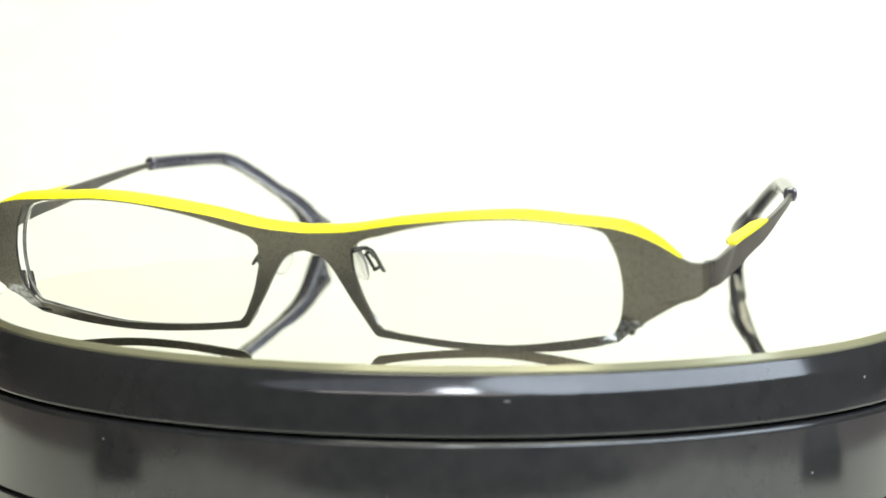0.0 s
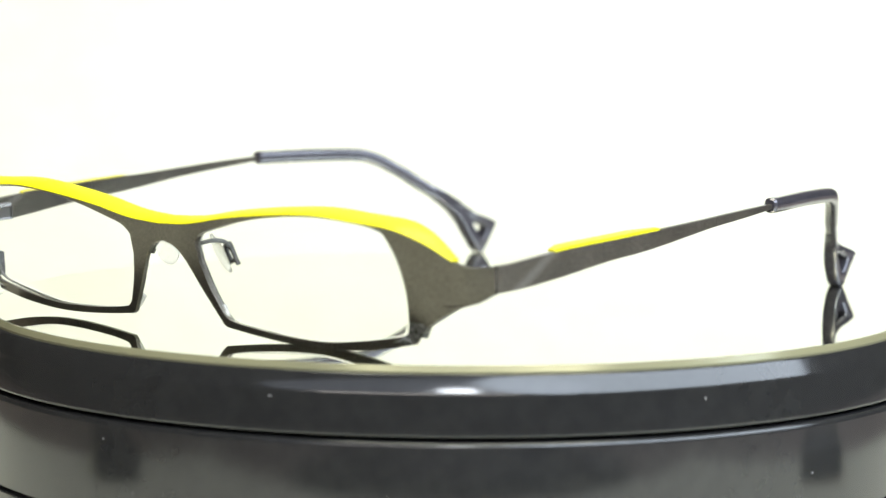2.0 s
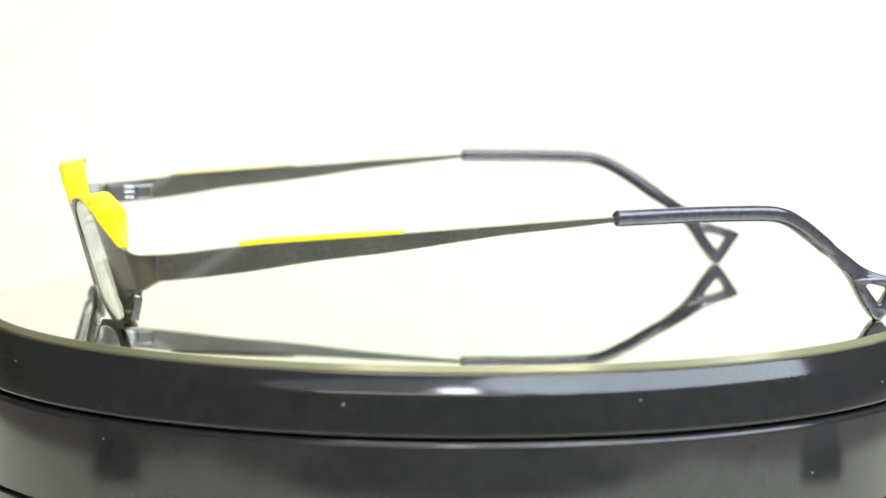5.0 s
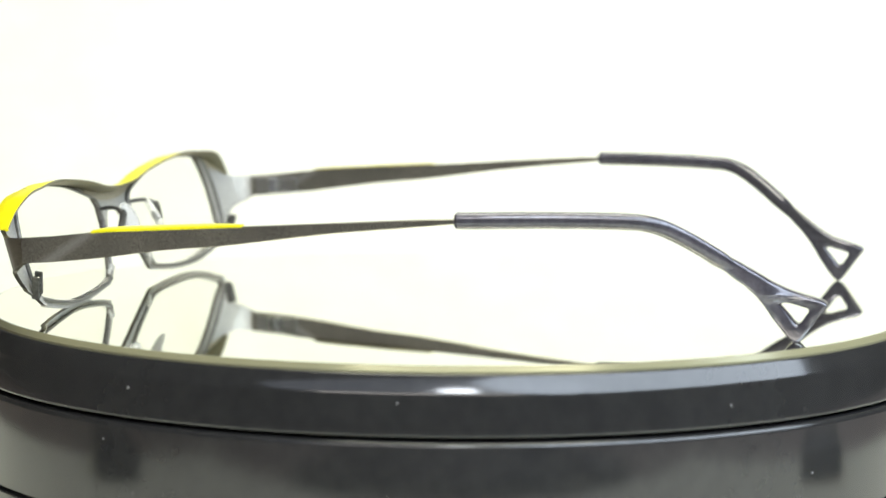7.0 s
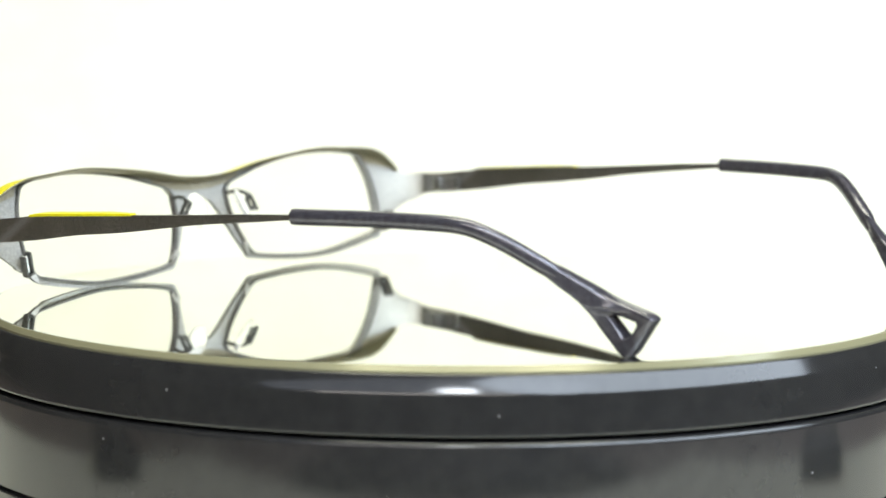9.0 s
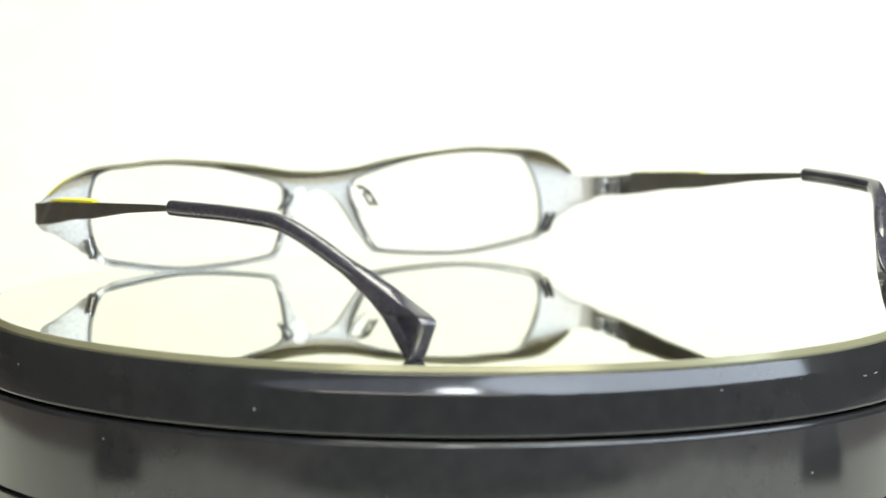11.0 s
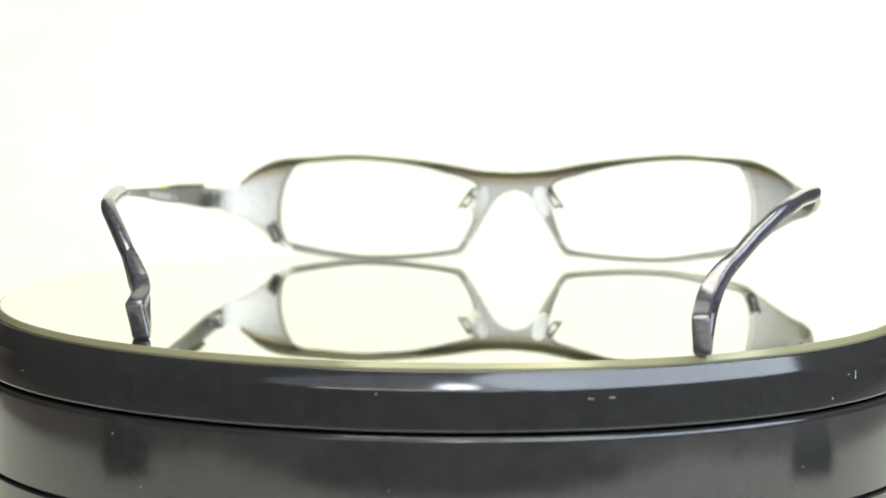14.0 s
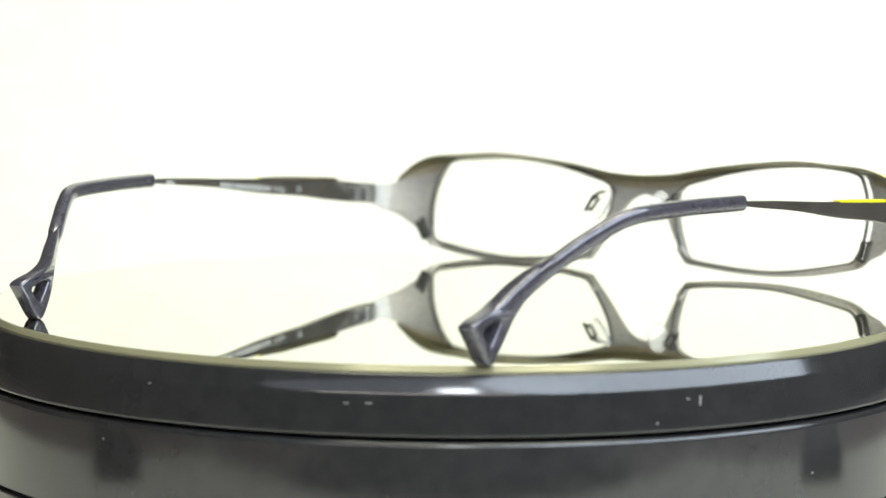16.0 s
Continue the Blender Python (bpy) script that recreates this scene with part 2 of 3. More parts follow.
# ---- the turntable ----
def arc(cr, cz, r, a0, a1, n=6):
    return [(cr + r * math.cos(radians(a0 + (a1 - a0) * k / n)), cz + r * math.sin(radians(a0 + (a1 - a0) * k / n))) for k in range(n + 1)]


def build_turntable():
    grow = 1.012            # radii below are of a platter drawn slightly smaller
    lathe = lambda prof, steps=192: turned([(r * grow, h) for r, h in prof], steps)
    stand = tagged(new("display_turntable"), "round glossy black plastic display turntable on white paper", "turntable")
    stand.location = (0, 0, TABLE_Z)
    z = lambda v: v - TABLE_Z
    prof = [(0.0, z(-0.0116)), (0.0880, z(-0.0116))] + arc(0.0908, z(-0.0126), 0.0010, 90, 0, 8)
    prof += [(0.0918, z(-0.0276)), (0.0914, z(-0.0279)), (0.0908, z(-0.0279))]
    smooth(part("collar", lathe(prof, 384), BLACK, stand, "glossy black top collar"))
    smooth(part("housing", lathe([(0.0, z(-0.0280)), (0.0906, z(-0.0280)), (0.0906, z(-0.0284)), (0.0914, z(-0.0285)), (0.0918, z(-0.0288)), (0.0918, 0.005)] + arc(0.0908, 0.0042, 0.0010, 0, -90) + [(0.0, 0.0032)]), BLACK, stand))
    for k in range(4):
        foot = turned([(0.0, 0.0), (0.0055, 0.0), (0.006, 0.0006), (0.006, 0.0034), (0.0, 0.0034)], 20)
        bmesh.ops.translate(foot, vec=(0.07 * math.cos(0.8 + k * math.pi / 2), 0.07 * math.sin(0.8 + k * math.pi / 2), 0), verts=foot.verts)
        part("rubber_foot", foot, GAP, stand)
    for turn, h, size in ((-128.0, -0.0148, 0.25), (-49.5, -0.0202, 0.22), (-124.0, -0.0232, 0.18), (-96.0, -0.0205, 0.12)):
        a = radians(turn)
        part("dust_speck", block(0.0001, size * MM, size * 0.7 * MM, 0, pose(0.0919 * grow * math.cos(a), 0.0919 * grow * math.sin(a), z(h), 20, 0, turn)), SCRATCH, stand)

    platter = tagged(new("mirror_platter"), "round mirror set in a glossy black turning platter", "platter")
    rim = [(0.0, -0.0020), (0.0880, -0.0020), (0.0884, -0.00125)]
    rim += arc(0.0886, -0.0017, 0.0005, 90, 27, 4)
    rim += arc(0.08735, -0.00505, 0.003, 24, 5, 8)
    rim += [(0.0906, -0.0067), (0.0913, -0.0104)]
    rim += arc(0.0909, -0.0106, 0.0004, 0, -90, 4) + [(0.0, -0.0110)]
    rim_ob = smooth(part("rim", lathe(rim, 384), BLACK, platter, "glossy black bevelled rim"))
    smooth(part("spindle", lathe([(0, -0.0109), (0.083, -0.0109), (0.083, -0.0115), (0, -0.0115)], 96), GAP, platter))
    part("mirror", lathe([(0.0, 0.0), (0.0872, 0.0)]), MIRROR, platter, "round silvered mirror plate")
    smooth(part("mirror_edge", lathe([(0.08722, 0.0), (0.0875, -0.00004), (0.0883, -0.0009), (0.0884, -0.0019)], 480), EDGE, platter, "ground greenish glass edge"))
    # small scuffs on the rim's face
    for turn, h, wide, tall in ((147.1, -6.2, 0.25, 1.5), (145.7, -5.9, 0.6, 0.2), (110.7, -5.8, 0.9, 0.15), (113.0, -5.7, 1.0, 0.15), (142.1, -9.4, 0.3, 0.3),
                                (88.6, -4.9, 0.3, 0.2), (40.0, -7.5, 0.3, 0.3), (5.0, -5.6, 0.25, 0.25), (-25.0, -6.0, 0.3, 0.4), (-70.0, -5.2, 0.8, 0.15), (190.0, -6.8, 0.3, 0.2)):
        a, rr = radians(turn), 0.09033 + max(0.0, (-h - 4.4)) * 0.00016
        part("scuff", block(0.00008, wide * MM, tall * MM, 0, pose(rr * grow * math.cos(a), rr * grow * math.sin(a), h * MM, 0, 0, turn)), SCRATCH, rim_ob)
    return stand, platter


# ---- the spectacles (x: to the wearer's left lens, y: backwards along the temples) ----
def front_y(x, z):
    wrap = 0.018 * max(0.0, abs(x) - 54.0) ** 2 + 0.07 * max(0.0, abs(x) - 62.0) ** 2
    return -(13.1 + 0.29 * (z - 2.3) - 0.00068 * x * x - wrap - 0.012 * x)


BROW = [(0, 19.1), (7.4, 19.6), (16.3, 21.2), (27.8, 22.6), (37, 23.2), (44.5, 22.8), (53.6, 22.0), (58.8, 20.2), (62.8, 17.7)]
END_PIECE = [(62.8, 17.7), (64.0, 17.05), (65.4, 16.75), (66.9, 16.9)]
END_LOWER = [(66.9, 12.6), (65.1, 11.05), (62.4, 10.0), (59.2, 8.1), (56.7, 6.5)]
CORNER = [(56.5, 6.0), (54.3, 4.8), (52.7, 3.3)]
BOTTOM = [(52.2, 3.0), (48.6, 2.15), (42, 1.0), (33, 0.3), (25, 0.5), (18, 1.1), (11.9, 1.8)]
NOSE = [(11.2, 2.3), (7.8, 7.8), (4.2, 13.9), (2.4, 15.4), (0, 16.1)]
OPENING_TOP = [(8.15, 16.6), (9.6, 18.0), (14.3, 19.5), (21.1, 21.25), (30.6, 22.65), (39.9, 23.0), (48.2, 22.25), (50.6, 21.6)]
OPENING_SIDE = [(51.4, 20.8), (52.8, 17.6), (53.6, 12.5), (53.1, 7.5), (51.9, 4.9)]
OPENING_LOW = [(50.9, 4.3), (44, 2.95), (34.5, 1.65), (25, 1.75), (15.4, 2.65), (12.6, 3.2)]
OPENING_NOSE = [(11.6, 4.2), (9.6, 8.6), (8.3, 13.0)]


def half_outline():
    out = spline(BROW) + spline(END_PIECE)[1:] + spline(END_LOWER) + spline(CORNER, 4) + spline(BOTTOM) + spline(NOSE)
    return [tuple(p) for p in out]


def opening():
    return [tuple(p) for p in spline(OPENING_TOP) + spline(OPENING_SIDE, 6) + spline(OPENING_LOW) + spline(OPENING_NOSE, 6)]


def bend_front(bm, push=0.0):
    """Lay a plate drawn in x, y (millimetres) into the curved, leaning front."""
    for k in list(range(-64, 65, 4)) + [-65.6, -65.2, 65.2, 65.6, 66.0, -66.0, 66.4, -66.4]:
        bmesh.ops.bisect_plane(bm, geom=bm.verts[:] + bm.edges[:] + bm.faces[:], plane_co=(k, 0, 0), plane_no=(1, 0, 0), dist=1e-5)
    for side in (1, -1):
        bmesh.ops.bisect_plane(bm, geom=bm.verts[:] + bm.edges[:] + bm.faces[:], plane_co=(side * 56.6, 6.4, 0), plane_no=(side * -0.42, 1, 0), dist=1e-5)
    for v in bm.verts:
        x, z, off = v.co.x, v.co.y, v.co.z
        y = front_y(x, z) - off + push
        if abs(x) > 65.2:                     # the end piece turns back towards the hinge
            y += (abs(x) - 65.2) ** 2 * 0.4
        below = 6.4 + 0.42 * (56.6 - abs(x)) - z    # facet under the outer corner
        if push == 0 and abs(x) > 50 and below > 0:
            y += 0.22 * below * min(1.0, (abs(x) - 50) / 2.0)
        v.co = Vector((x if x > 0 else x * 1.013, y, z)) * MM      # the right half is bent open a little wider


def mirrored(bm):
    bmesh.ops.scale(bm, vec=(-1, 1, 1), verts=bm.verts)
    bmesh.ops.reverse_faces(bm, faces=bm.faces)
    return bm


def build_front(glasses):
    half = half_outline()
    ring = half[:-1] + [(-x, z) for x, z in half[::-1]][:-1]
    hole = opening()
    bm = sheet(ring, [hole, [(-x, z) for x, z in hole][::-1]], 0.9, 0.08)
    bend_front(bm)
    bmesh.ops.recalc_face_normals(bm, faces=bm.faces)
    bm.normal_update()
    for f in bm.faces:
        c = f.calc_center_median() / MM
        facet = abs(c.x) > 50.6 and c.z < 6.3 + 0.42 * (56.6 - abs(c.x))      # lower outer corner: scratched, its glint put in as a paler metal
        f.material_index = 1 if f.normal.y > 0.3 else 2 if facet and f.normal.y < -0.3 else 0
    smooth(part("front_frame", bm, [METAL, INNER, GLINT], glasses, "thin brown-grey metal front, bare satin inside"), 12)

    # the yellow brow flange, folded back from the top edge
    top = [p for p in spline(BROW, 10)]
    top = [(-x, z) for x, z in top[::-1]][:-1] + [tuple(p) for p in top]
    bm = bmesh.new()
    rings = []
    for x, z in top:
        s = math.sin(min(1.0, max(0.0, (62.9 - abs(x)) / 10.0)) * math.pi / 2)
        deep = 1.5 + (3.6 - 1.2 * max(0.0, 1 - abs(x) / 30)) * s
        rise = 0.15 + 0.9 * s
        y = front_y(x, z) - 0.5
        # across: front lip, upper back edge, lower back edge, lower front edge
        ring = [(x, y, z + 0.02), (x, y + 0.25, z + 0.28), (x, y + deep, z + rise + 0.2), (x, y + deep + 0.12, z + rise), (x, y + deep, z + rise - 0.25), (x, y + 0.95, z - 0.25), (x, y + 0.92, z - 0.35)]
        rings.append([bm.verts.new(Vector(q) * MM) for q in ring])
    for a, b in zip(rings, rings[1:]):
        for i in range(len(a)):
            j = (i + 1) % len(a)
            f = bm.faces.new([a[i], a[j], b[j], b[i]])
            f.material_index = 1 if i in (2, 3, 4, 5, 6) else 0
    bm.faces.new(rings[0])
    bm.faces.new(rings[-1][::-1])
    bmesh.ops.recalc_face_normals(bm, faces=bm.faces)
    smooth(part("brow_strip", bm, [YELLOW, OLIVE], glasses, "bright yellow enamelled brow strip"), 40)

    # tan metal backing of the brow strip, on the inner face
    crest = spline(BROW, 10)
    under = lambda x: np.interp(abs(x), [p[0] for p in crest], [p[1] for p in crest])
    xs = [-13 + 26 * k / 24 for k in range(25)]
    ring = [(x, under(x) - 0.15) for x in xs] + [(x, min(under(x) - 0.3, 17.35 + 0.011 * x * x)) for x in xs[::-1]]
    rings = [ring]
    for side in (1, -1):
        xs = [52.0 + 10.4 * k / 14 for k in range(15)]
        ring = [(side * x, under(x) - 0.15) for x in xs] + [(side * 62.4, 17.75), (side * 57.5, 19.0), (side * 53.0, 19.9)]
        rings.append(ring if side > 0 else ring[::-1])
    for ring in rings:
        bm = sheet(ring, [], 0.24)
        bend_front(bm, 0.60)
        bmesh.ops.recalc_face_normals(bm, faces=bm.faces)
        part("brow_backing", bm, TAN, glasses, "tan metal backing of the brow strip")

    for side in (1, -1):
        # dark wall of the groove round the lens, behind the front
        rim = [np.array(p) for p in hole]
        mid = sum(rim) / len(rim)
        wide = [tuple(mid + (p - mid) * np.array([1.020, 1.045])) for p in rim]
        bm = sheet(wide, [[tuple(mid + (p - mid) * np.array([1.002, 1.004])) for p in rim]], 0.8)
        bend_front(bm, 0.80)
        if side < 0:
            mirrored(bm)
        bmesh.ops.recalc_face_normals(bm, faces=bm.faces)
        part("eyewire", bm, [EYEWIRE], glasses, "thin grooved metal eyewire")
        # demo lens in its opening
        ring = [(x * 0.998 + 0.06, 12.0 + (z - 12.0) * 0.995) for x, z in hole]
        bm = sheet(ring, [], 1.1, 0.25)
        bend_front(bm, 0.35)
        if side < 0:
            mirrored(bm)
        bmesh.ops.recalc_face_normals(bm, faces=bm.faces)
        lens = part("lens", bm, LENS, glasses, "clear demonstration lens")
        lens.visible_shadow = False
        # clip that holds the lens behind the outer lower corner
        m = pose(side * 54.6 * MM, (front_y(54.6, 6.6) + 1.75) * MM, 7.0 * MM, -8, side * 18, 0)
        jaws = [block(0.55 * MM, 1.5 * MM, 4.4 * MM, 0.18 * MM, m @ pose(dx * MM, 0.1 * MM, dz * MM)) for dx, dz in ((-0.75, 0.2), (0.75, -0.3))]
        clip = part("lens_clip", join(*jaws, block(1.6 * MM, 1.2 * MM, 0.6 * MM, 0.15 * MM, m @ pose(0, 0, -2.3 * MM))), DARK, glasses, "small dark steel lens clip")
        part("clip_spring", block(0.8 * MM, 1.2 * MM, 3.6 * MM, 0.25 * MM, m), STEEL, clip, "bright steel spring of the clip")
        m = pose(side * 10.9 * MM, (front_y(10.9, 4.4) + 0.7) * MM, 4.4 * MM, -8, side * -30, 0)
        part("lens_tab", block(1.5 * MM, 0.9 * MM, 2.4 * MM, 0.25 * MM, m), INNER, glasses)
        # nose pad on its bent arm, with a slotted steel holder
        y0 = front_y(9.5, 14) + 1.6
        arm = [(7.9, y0 - 1.1, 16.2), (8.8, y0 + 1.4, 16.6), (9.3, y0 + 3.4, 16.2), (10.0, y0 + 4.2, 15.0)]
        path = [Vector((side * p[0], p[1], p[2])) * MM for p in spline(arm, 5)]
        smooth(part("pad_arm", tube(path, [(0.4 * MM, 0.4 * MM)] * len(path), 8, 2.0), DARK, glasses, "bent steel nose pad arm"))
        m = pose(side * 10.3 * MM, (y0 + 4.2) * MM, 13.9 * MM, 0, side * -33, 0)
        bars = [block(0.5 * MM, 0.9 * MM, 4.2 * MM, 0.15 * MM, m @ pose(side * 0.55 * MM, 0, 0)), block(0.45 * MM, 0.8 * MM, 3.6 * MM, 0.15 * MM, m @ pose(side * -0.75 * MM, 0, 0.6 * MM)),
                block(1.5 * MM, 0.8 * MM, 0.6 * MM, 0.15 * MM, m @ pose(0, 0, 2.2 * MM)), block(1.5 * MM, 0.8 * MM, 0.6 * MM, 0.15 * MM, m @ pose(0, 0, -0.9 * MM))]
        part("pad_holder", join(*bars), DARK, glasses, "slotted steel nose pad holder")
        bm = bmesh.new()
        bmesh.ops.create_uvsphere(bm, u_segments=20, v_segments=12, radius=1.0)
        bmesh.ops.transform(bm, matrix=pose(side * 7.0 * MM, (y0 + 4.6) * MM, 14.0 * MM, 4, side * -28, side * 58) @ Matrix.Diagonal((0.8 * MM, 2.2 * MM, 3.9 * MM, 1)), verts=bm.verts)
        smooth(part("nose_pad", bm, SILICONE, glasses, "clear silicone nose pad"), 180)


# plan and height of a temple: (distance back, sideways), (distance back, top, bottom)
PLANS = {1: [(-8, 66.6), (-5, 67.05), (6, 67.5), (33, 68.1), (69, 66.3), (84, 63.0), (98, 59.6), (101, 58.5), (104, 56.8), (110, 53.0), (116, 49.2), (119.5, 47.1), (123, 46.1), (130, 45.9)],
         -1: [(-8, 66.9), (-5, 67.35), (6, 67.8), (33, 68.7), (69, 68.4), (84, 66.2), (96, 64.6), (98, 64.2), (101, 62.7), (104, 60.9), (107.5, 58.4), (111, 56.0), (114, 53.7), (117.5, 51.9), (121, 51.0), (126, 50.8), (130, 50.8)]}
SIDE = [(-8, 16.9, 12.5), (-2, 17.4, 12.9), (8, 18.55, 14.05), (19, 19.3, 15.65), (31, 20.05, 16.9), (49, 21.2, 19.4), (60, 21.9, 20.5), (70, 22.35, 21.5)]


def along(points, y, k):
    for a, b in zip(points, points[1:]):
        if y <= b[0]:
            return a[k] + (b[k] - a[k]) * (y - a[0]) / (b[0] - a[0])
    return points[-1][k]


SIDE_FINE = [tuple(p) for p in spline(SIDE, 8)]


def build_temple(glasses, side):
    PLAN_FINE = [tuple(p) for p in spline(PLANS[side], 10)]
    # the temples were bent by hand: each has its own length and sag
    stretch = ([33, 69, 100, 124, 130], [0, 1.3, 1.8, 2.1, 2.1]) if side > 0 else ([33, 69, 97, 104, 121, 130], [0, 2.4, 1.6, 1.7, 2.0, 2.0])
    back = lambda y: y + float(np.interp(y, *stretch))
    droop = lambda y: 0.0 if side > 0 else float(np.interp(y, [40, 69, 98, 122, 130], [0, 0.4, 0.2, -1.3, -1.4]))
    bm = bmesh.new()
    rings = []
    begin = -7.2 if side > 0 else -8.5
    for y, top, low in [(begin, along(SIDE_FINE, begin, 1), along(SIDE_FINE, begin, 2))] + [q for q in SIDE_FINE if q[0] > begin + 0.1]:
        x = along(PLAN_FINE, y, 1)
        t, e = 0.5, 0.12
        ring = [(x - t, low + e), (x - t + e, low), (x + t - e, low), (x + t, low + e), (x + t, top - e), (x + t - e, top), (x - t + e, top), (x - t, top - e)]
        rings.append([bm.verts.new(Vector((px, back(y), pz + droop(y))) * MM) for px, pz in ring])
    for a, b in zip(rings, rings[1:]):
        for i in range(8):
            j = (i + 1) % 8
            bm.faces.new([a[i], a[j], b[j], b[i]])
    bm.faces.new(rings[0])
    bm.faces.new(rings[-1])
    if side < 0:
        bmesh.ops.scale(bm, vec=(-1, 1, 1), verts=bm.verts)
    bmesh.ops.recalc_face_normals(bm, faces=bm.faces)
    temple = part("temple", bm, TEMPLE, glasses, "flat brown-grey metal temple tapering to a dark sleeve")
    smooth(temple, 30)

    # yellow strip on the temple's upper edge
    bm = bmesh.new()
    rings = []
    n = 24
    for k in range(n + 1):
        y = 6.0 + 27.5 * k / n
        x, z = along(PLAN_FINE, y, 1), along(SIDE_FINE, y, 1)
        s = min(1.0, 0.35 + k / 3.0, 0.25 + (n - k) / 8.0)
        w, rise = 0.52 + 1.1 * s, 0.35 if side > 0 else 0.12
        ring = [(x + 0.54, z - 0.12), (x + 0.54, z + 0.25 + 0.15 * s), (x + 0.1 - w, z + 0.25 + rise * s), (x - 0.1 - w, z + 0.05 + rise * s), (x - 0.54, z - 0.12)]
        rings.append([bm.verts.new(Vector((px, y, pz)) * MM) for px, pz in ring])
    for a, b in zip(rings, rings[1:]):
        for i in range(5):
            j = (i + 1) % 5
            f = bm.faces.new([a[i], a[j], b[j], b[i]])
            f.material_index = 1 if i in (2, 3, 4) else 0
    bm.faces.new(rings[0])
    bm.faces.new(rings[-1])
    if side < 0:
        bmesh.ops.scale(bm, vec=(-1, 1, 1), verts=bm.verts)
    bmesh.ops.recalc_face_normals(bm, faces=bm.faces)
    smooth(part("yellow_strip", bm, [YELLOW, OLIVE], temple, "bright yellow enamelled edge strip"), 40)

    # moulded sleeve: straight, bent down, flattening into a pierced triangle
    mid = [(68.8, 22.0), (70, 22.0), (84, 22.15), (96, 21.95), (99, 21.7), (101.6, 21.0), (105.6, 18.85), (109.6, 16.15), (113.6, 13.25), (117.6, 9.95)]
    path, sizes = [], []
    fine = spline(mid, 8)
    for k, (y, z) in enumerate(fine):
        path.append(Vector((side * along(PLAN_FINE, y, 1), back(y), z + droop(y))) * MM)
        s = min(1.0, 0.72 + k * 0.09, 0.4 + (len(fine) - 1 - k) * 0.045)
        sizes.append((1.34 * s * MM, 1.42 * s * MM))
    tip = smooth(part("temple_tip", tube(path, sizes), SLEEVE, temple, "glossy graphite moulded temple tip with pierced triangle end"), 40)
    ring = spline([(110.5, 16.7), (112.0, 15.8), (113.6, 14.85), (117.4, 12.3), (119.4, 10.95), (122.0, 9.7), (127.0, 8.2)], 5) + spline([(128.1, 7.7), (128.5, 7.2), (128.2, 6.6)], 4)
    ring += spline([(126.3, 3.9), (124.3, 1.1), (123.5, 0.6), (122.7, 0.8)], 4) + spline([(121.9, 1.6), (119.7, 4.5), (117.6, 7.7), (115.6, 10.0), (113.6, 11.7), (112.0, 13.1), (110.5, 14.3)], 5)
    hole = spline([(120.6, 7.2), (121.3, 7.5), (125.2, 6.6)], 4) + spline([(125.4, 6.1), (124.1, 4.2), (123.5, 3.9), (123.0, 4.2)], 4)
    bm = sheet([tuple(p) for p in ring], [[tuple(p) for p in hole]], 3.2, 0.55)
    for v in bm.verts:
        y, z, off = v.co.x, v.co.y, v.co.z
        off *= 0.7 + 0.3 * max(0.0, min(1.0, (v.co.x - 111.0) / 6.0))
        v.co = Vector((side * (along(PLAN_FINE, y, 1) + off), back(y), z + droop(y))) * MM
    bmesh.ops.recalc_face_normals(bm, faces=bm.faces)
    smooth(part("tip_end", bm, SLEEVE, tip), 30)

    # hinge inside the corner: a framed leaf let into the temple, knuckles and pin
    def at(x, y, z):
        return pose(side * x * MM, y * MM, z * MM, 1.5)
    hinge = part("hinge", block(1.3 * MM, 9.6 * MM, 3.3 * MM, 0.2 * MM, at(66.35, -2.6, 14.95)), GUNMETAL, temple, "small steel temple hinge")
    frame_bars = [block(0.5 * MM, 3.2 * MM, 0.35 * MM, 0.08 * MM, at(65.55, 0.3, 14.95 + dz)) for dz in (-1.25, 1.25)]
    frame_bars += [block(0.5 * MM, 0.35 * MM, 2.85 * MM, 0.08 * MM, at(65.55, 0.3 + dy, 14.95)) for dy in (-1.6, 1.6)]
    part("leaf_frame", join(*frame_bars), STEEL, hinge, "bright raised edge of the hinge leaf")
    for dz in (-1.15, 0.0, 1.15):
        part("knuckle", block(1.3 * MM, 2.5 * MM, 0.85 * MM, 0.3 * MM, at(65.3, -3.2, 14.95 + dz)), STEEL, hinge)
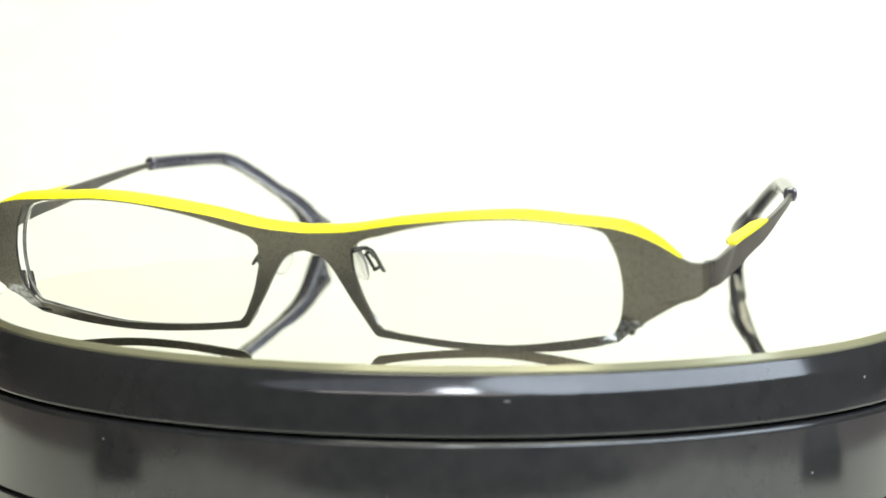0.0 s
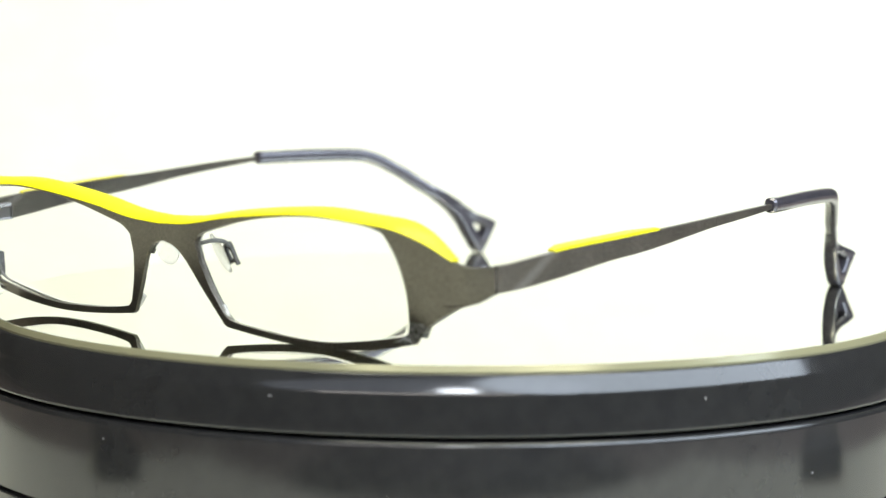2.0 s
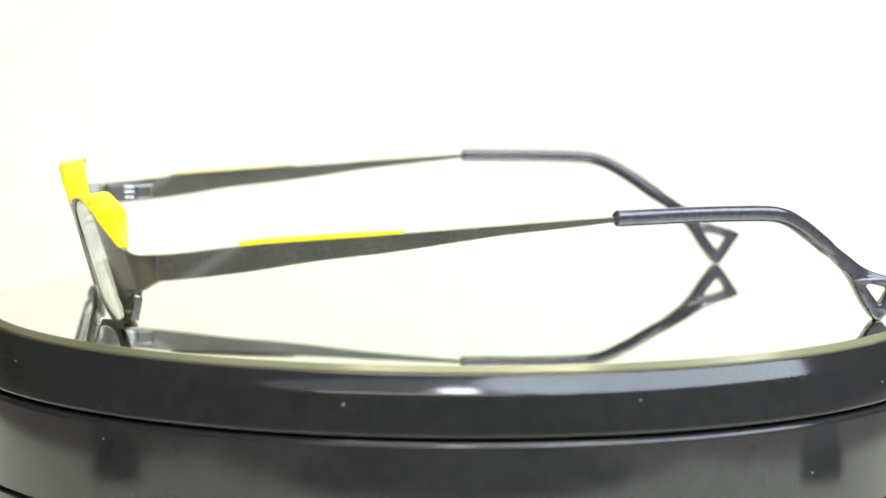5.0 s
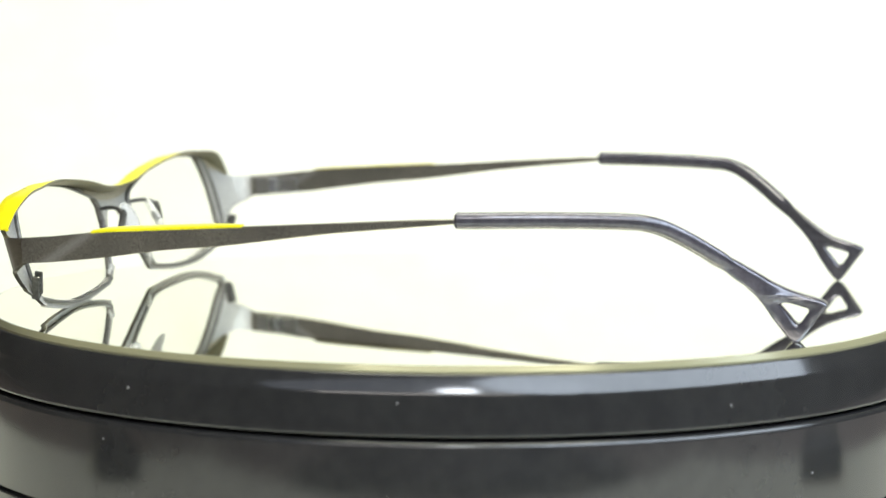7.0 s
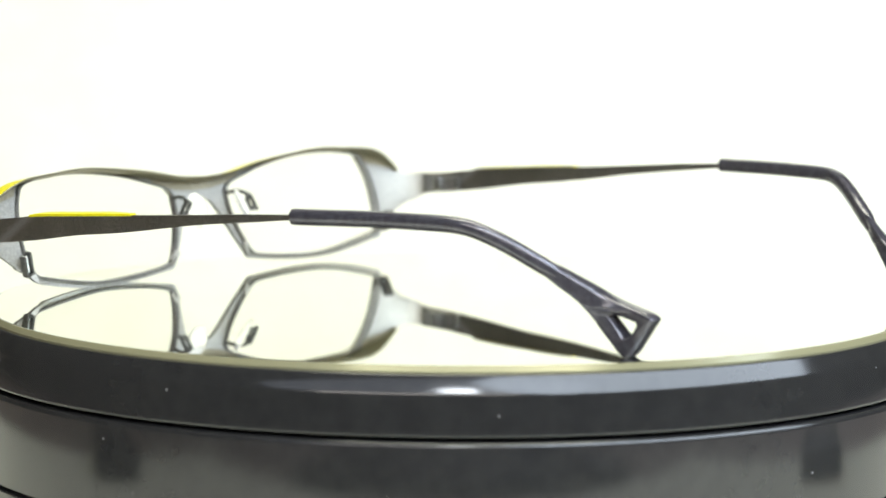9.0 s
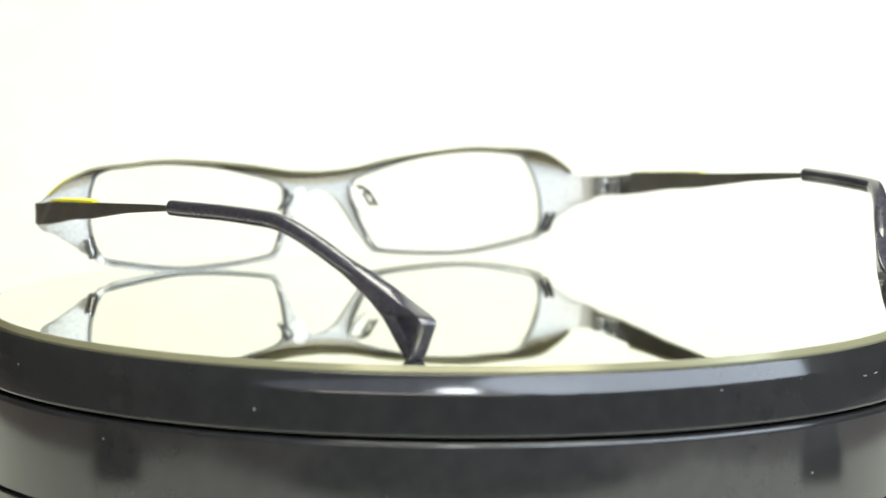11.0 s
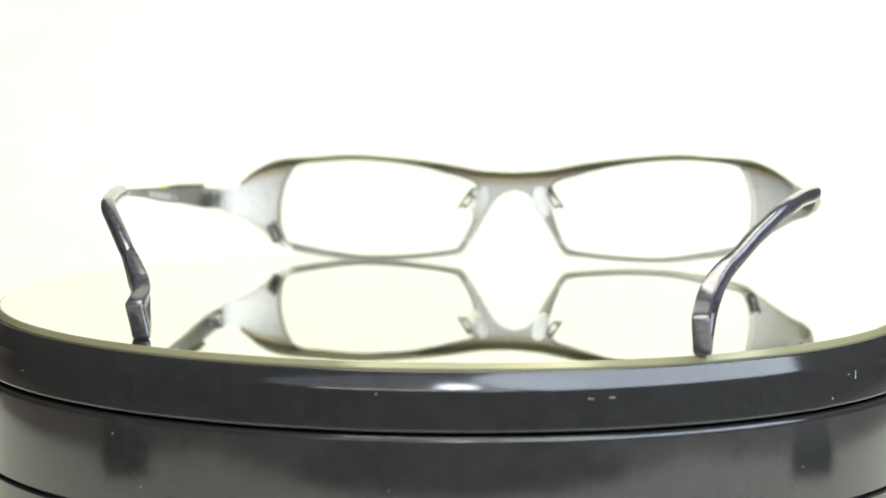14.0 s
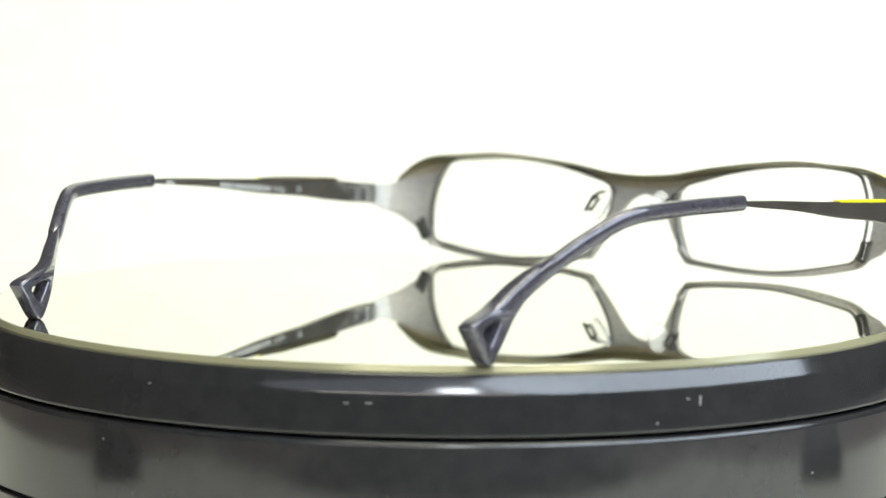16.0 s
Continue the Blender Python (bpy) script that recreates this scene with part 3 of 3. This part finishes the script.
    for dz in (-0.8, 0.8):
        part("rivet", block(0.3 * MM, 0.6 * MM, 0.6 * MM, 0.12 * MM, at(65.6, -1.5, 14.95 + dz)), GAP, hinge)
    # pale print on the inner face of one temple
    if side > 0:
        def face(y):
            return along(PLAN_FINE, y, 1) - 0.53, along(SIDE_FINE, y, 1) * 0.36 + along(SIDE_FINE, y, 2) * 0.64

        for word, y, size in (("CE", 20.4, 1.9), ("Belgium", 28.0, 1.75)):
            cu = bpy.data.curves.new("word", "FONT")
            cu.body, cu.size, cu.extrude = word, size, 0.02
            ob = bpy.data.objects.new("word", cu)
            bm = bmesh.new()
            bm.from_mesh(ob.to_mesh())
            ob.to_mesh_clear()
            bpy.data.objects.remove(ob)
            bpy.data.curves.remove(cu)
            x, z = face(y)
            m = Matrix(((0, 0, -1, x), (-1, 0, 0, back(y)), (-0.055, 1, 0, z - 0.55), (0, 0, 0, 1)))
            bmesh.ops.transform(bm, matrix=Matrix.Scale(MM, 4) @ m, verts=bm.verts)
            part("print", bm, INK, temple, "pale printed word")
        for y, length in ((30.4, 1.6), (36.8, 9.6), (44.6, 4.2), (63.0, 2.4)):
            bars = []
            for i in range(int(length / 0.72) + 1):
                yy = y - length / 2 + 0.72 * i
                x, z = face(yy)
                tall = min(1.15, 0.62 * (along(SIDE_FINE, yy, 1) - along(SIDE_FINE, yy, 2)))
                bars.append(block(0.05 * MM, 0.46 * MM, tall * MM, 0, pose(x * MM, back(yy) * MM, z * MM)))
            part("print", join(*bars), INK, temple, "pale print")
    return temple


def build_glasses():
    glasses = tagged(new("eyeglasses"), "brown-grey metal eyeglasses with bright yellow brow, standing open on the mirror", "eyeglasses")
    build_front(glasses)
    for side in (1, -1):
        build_temple(glasses, side)
    return glasses


build_setting()
stand, platter = build_turntable()
glasses = build_glasses()
REST = pose(-6.179 * MM, -54.36 * MM, 0.0 * MM, 0, 0.85, -3.025)


def motions():
    walk(platter, [(t, pose(0, 0, 0, 0, 0, turn)) for t, turn in TURNS])
    walk(glasses, [(t, pose(0, 0, 0, 0, 0, turn) @ REST) for t, turn in TURNS])


motions()
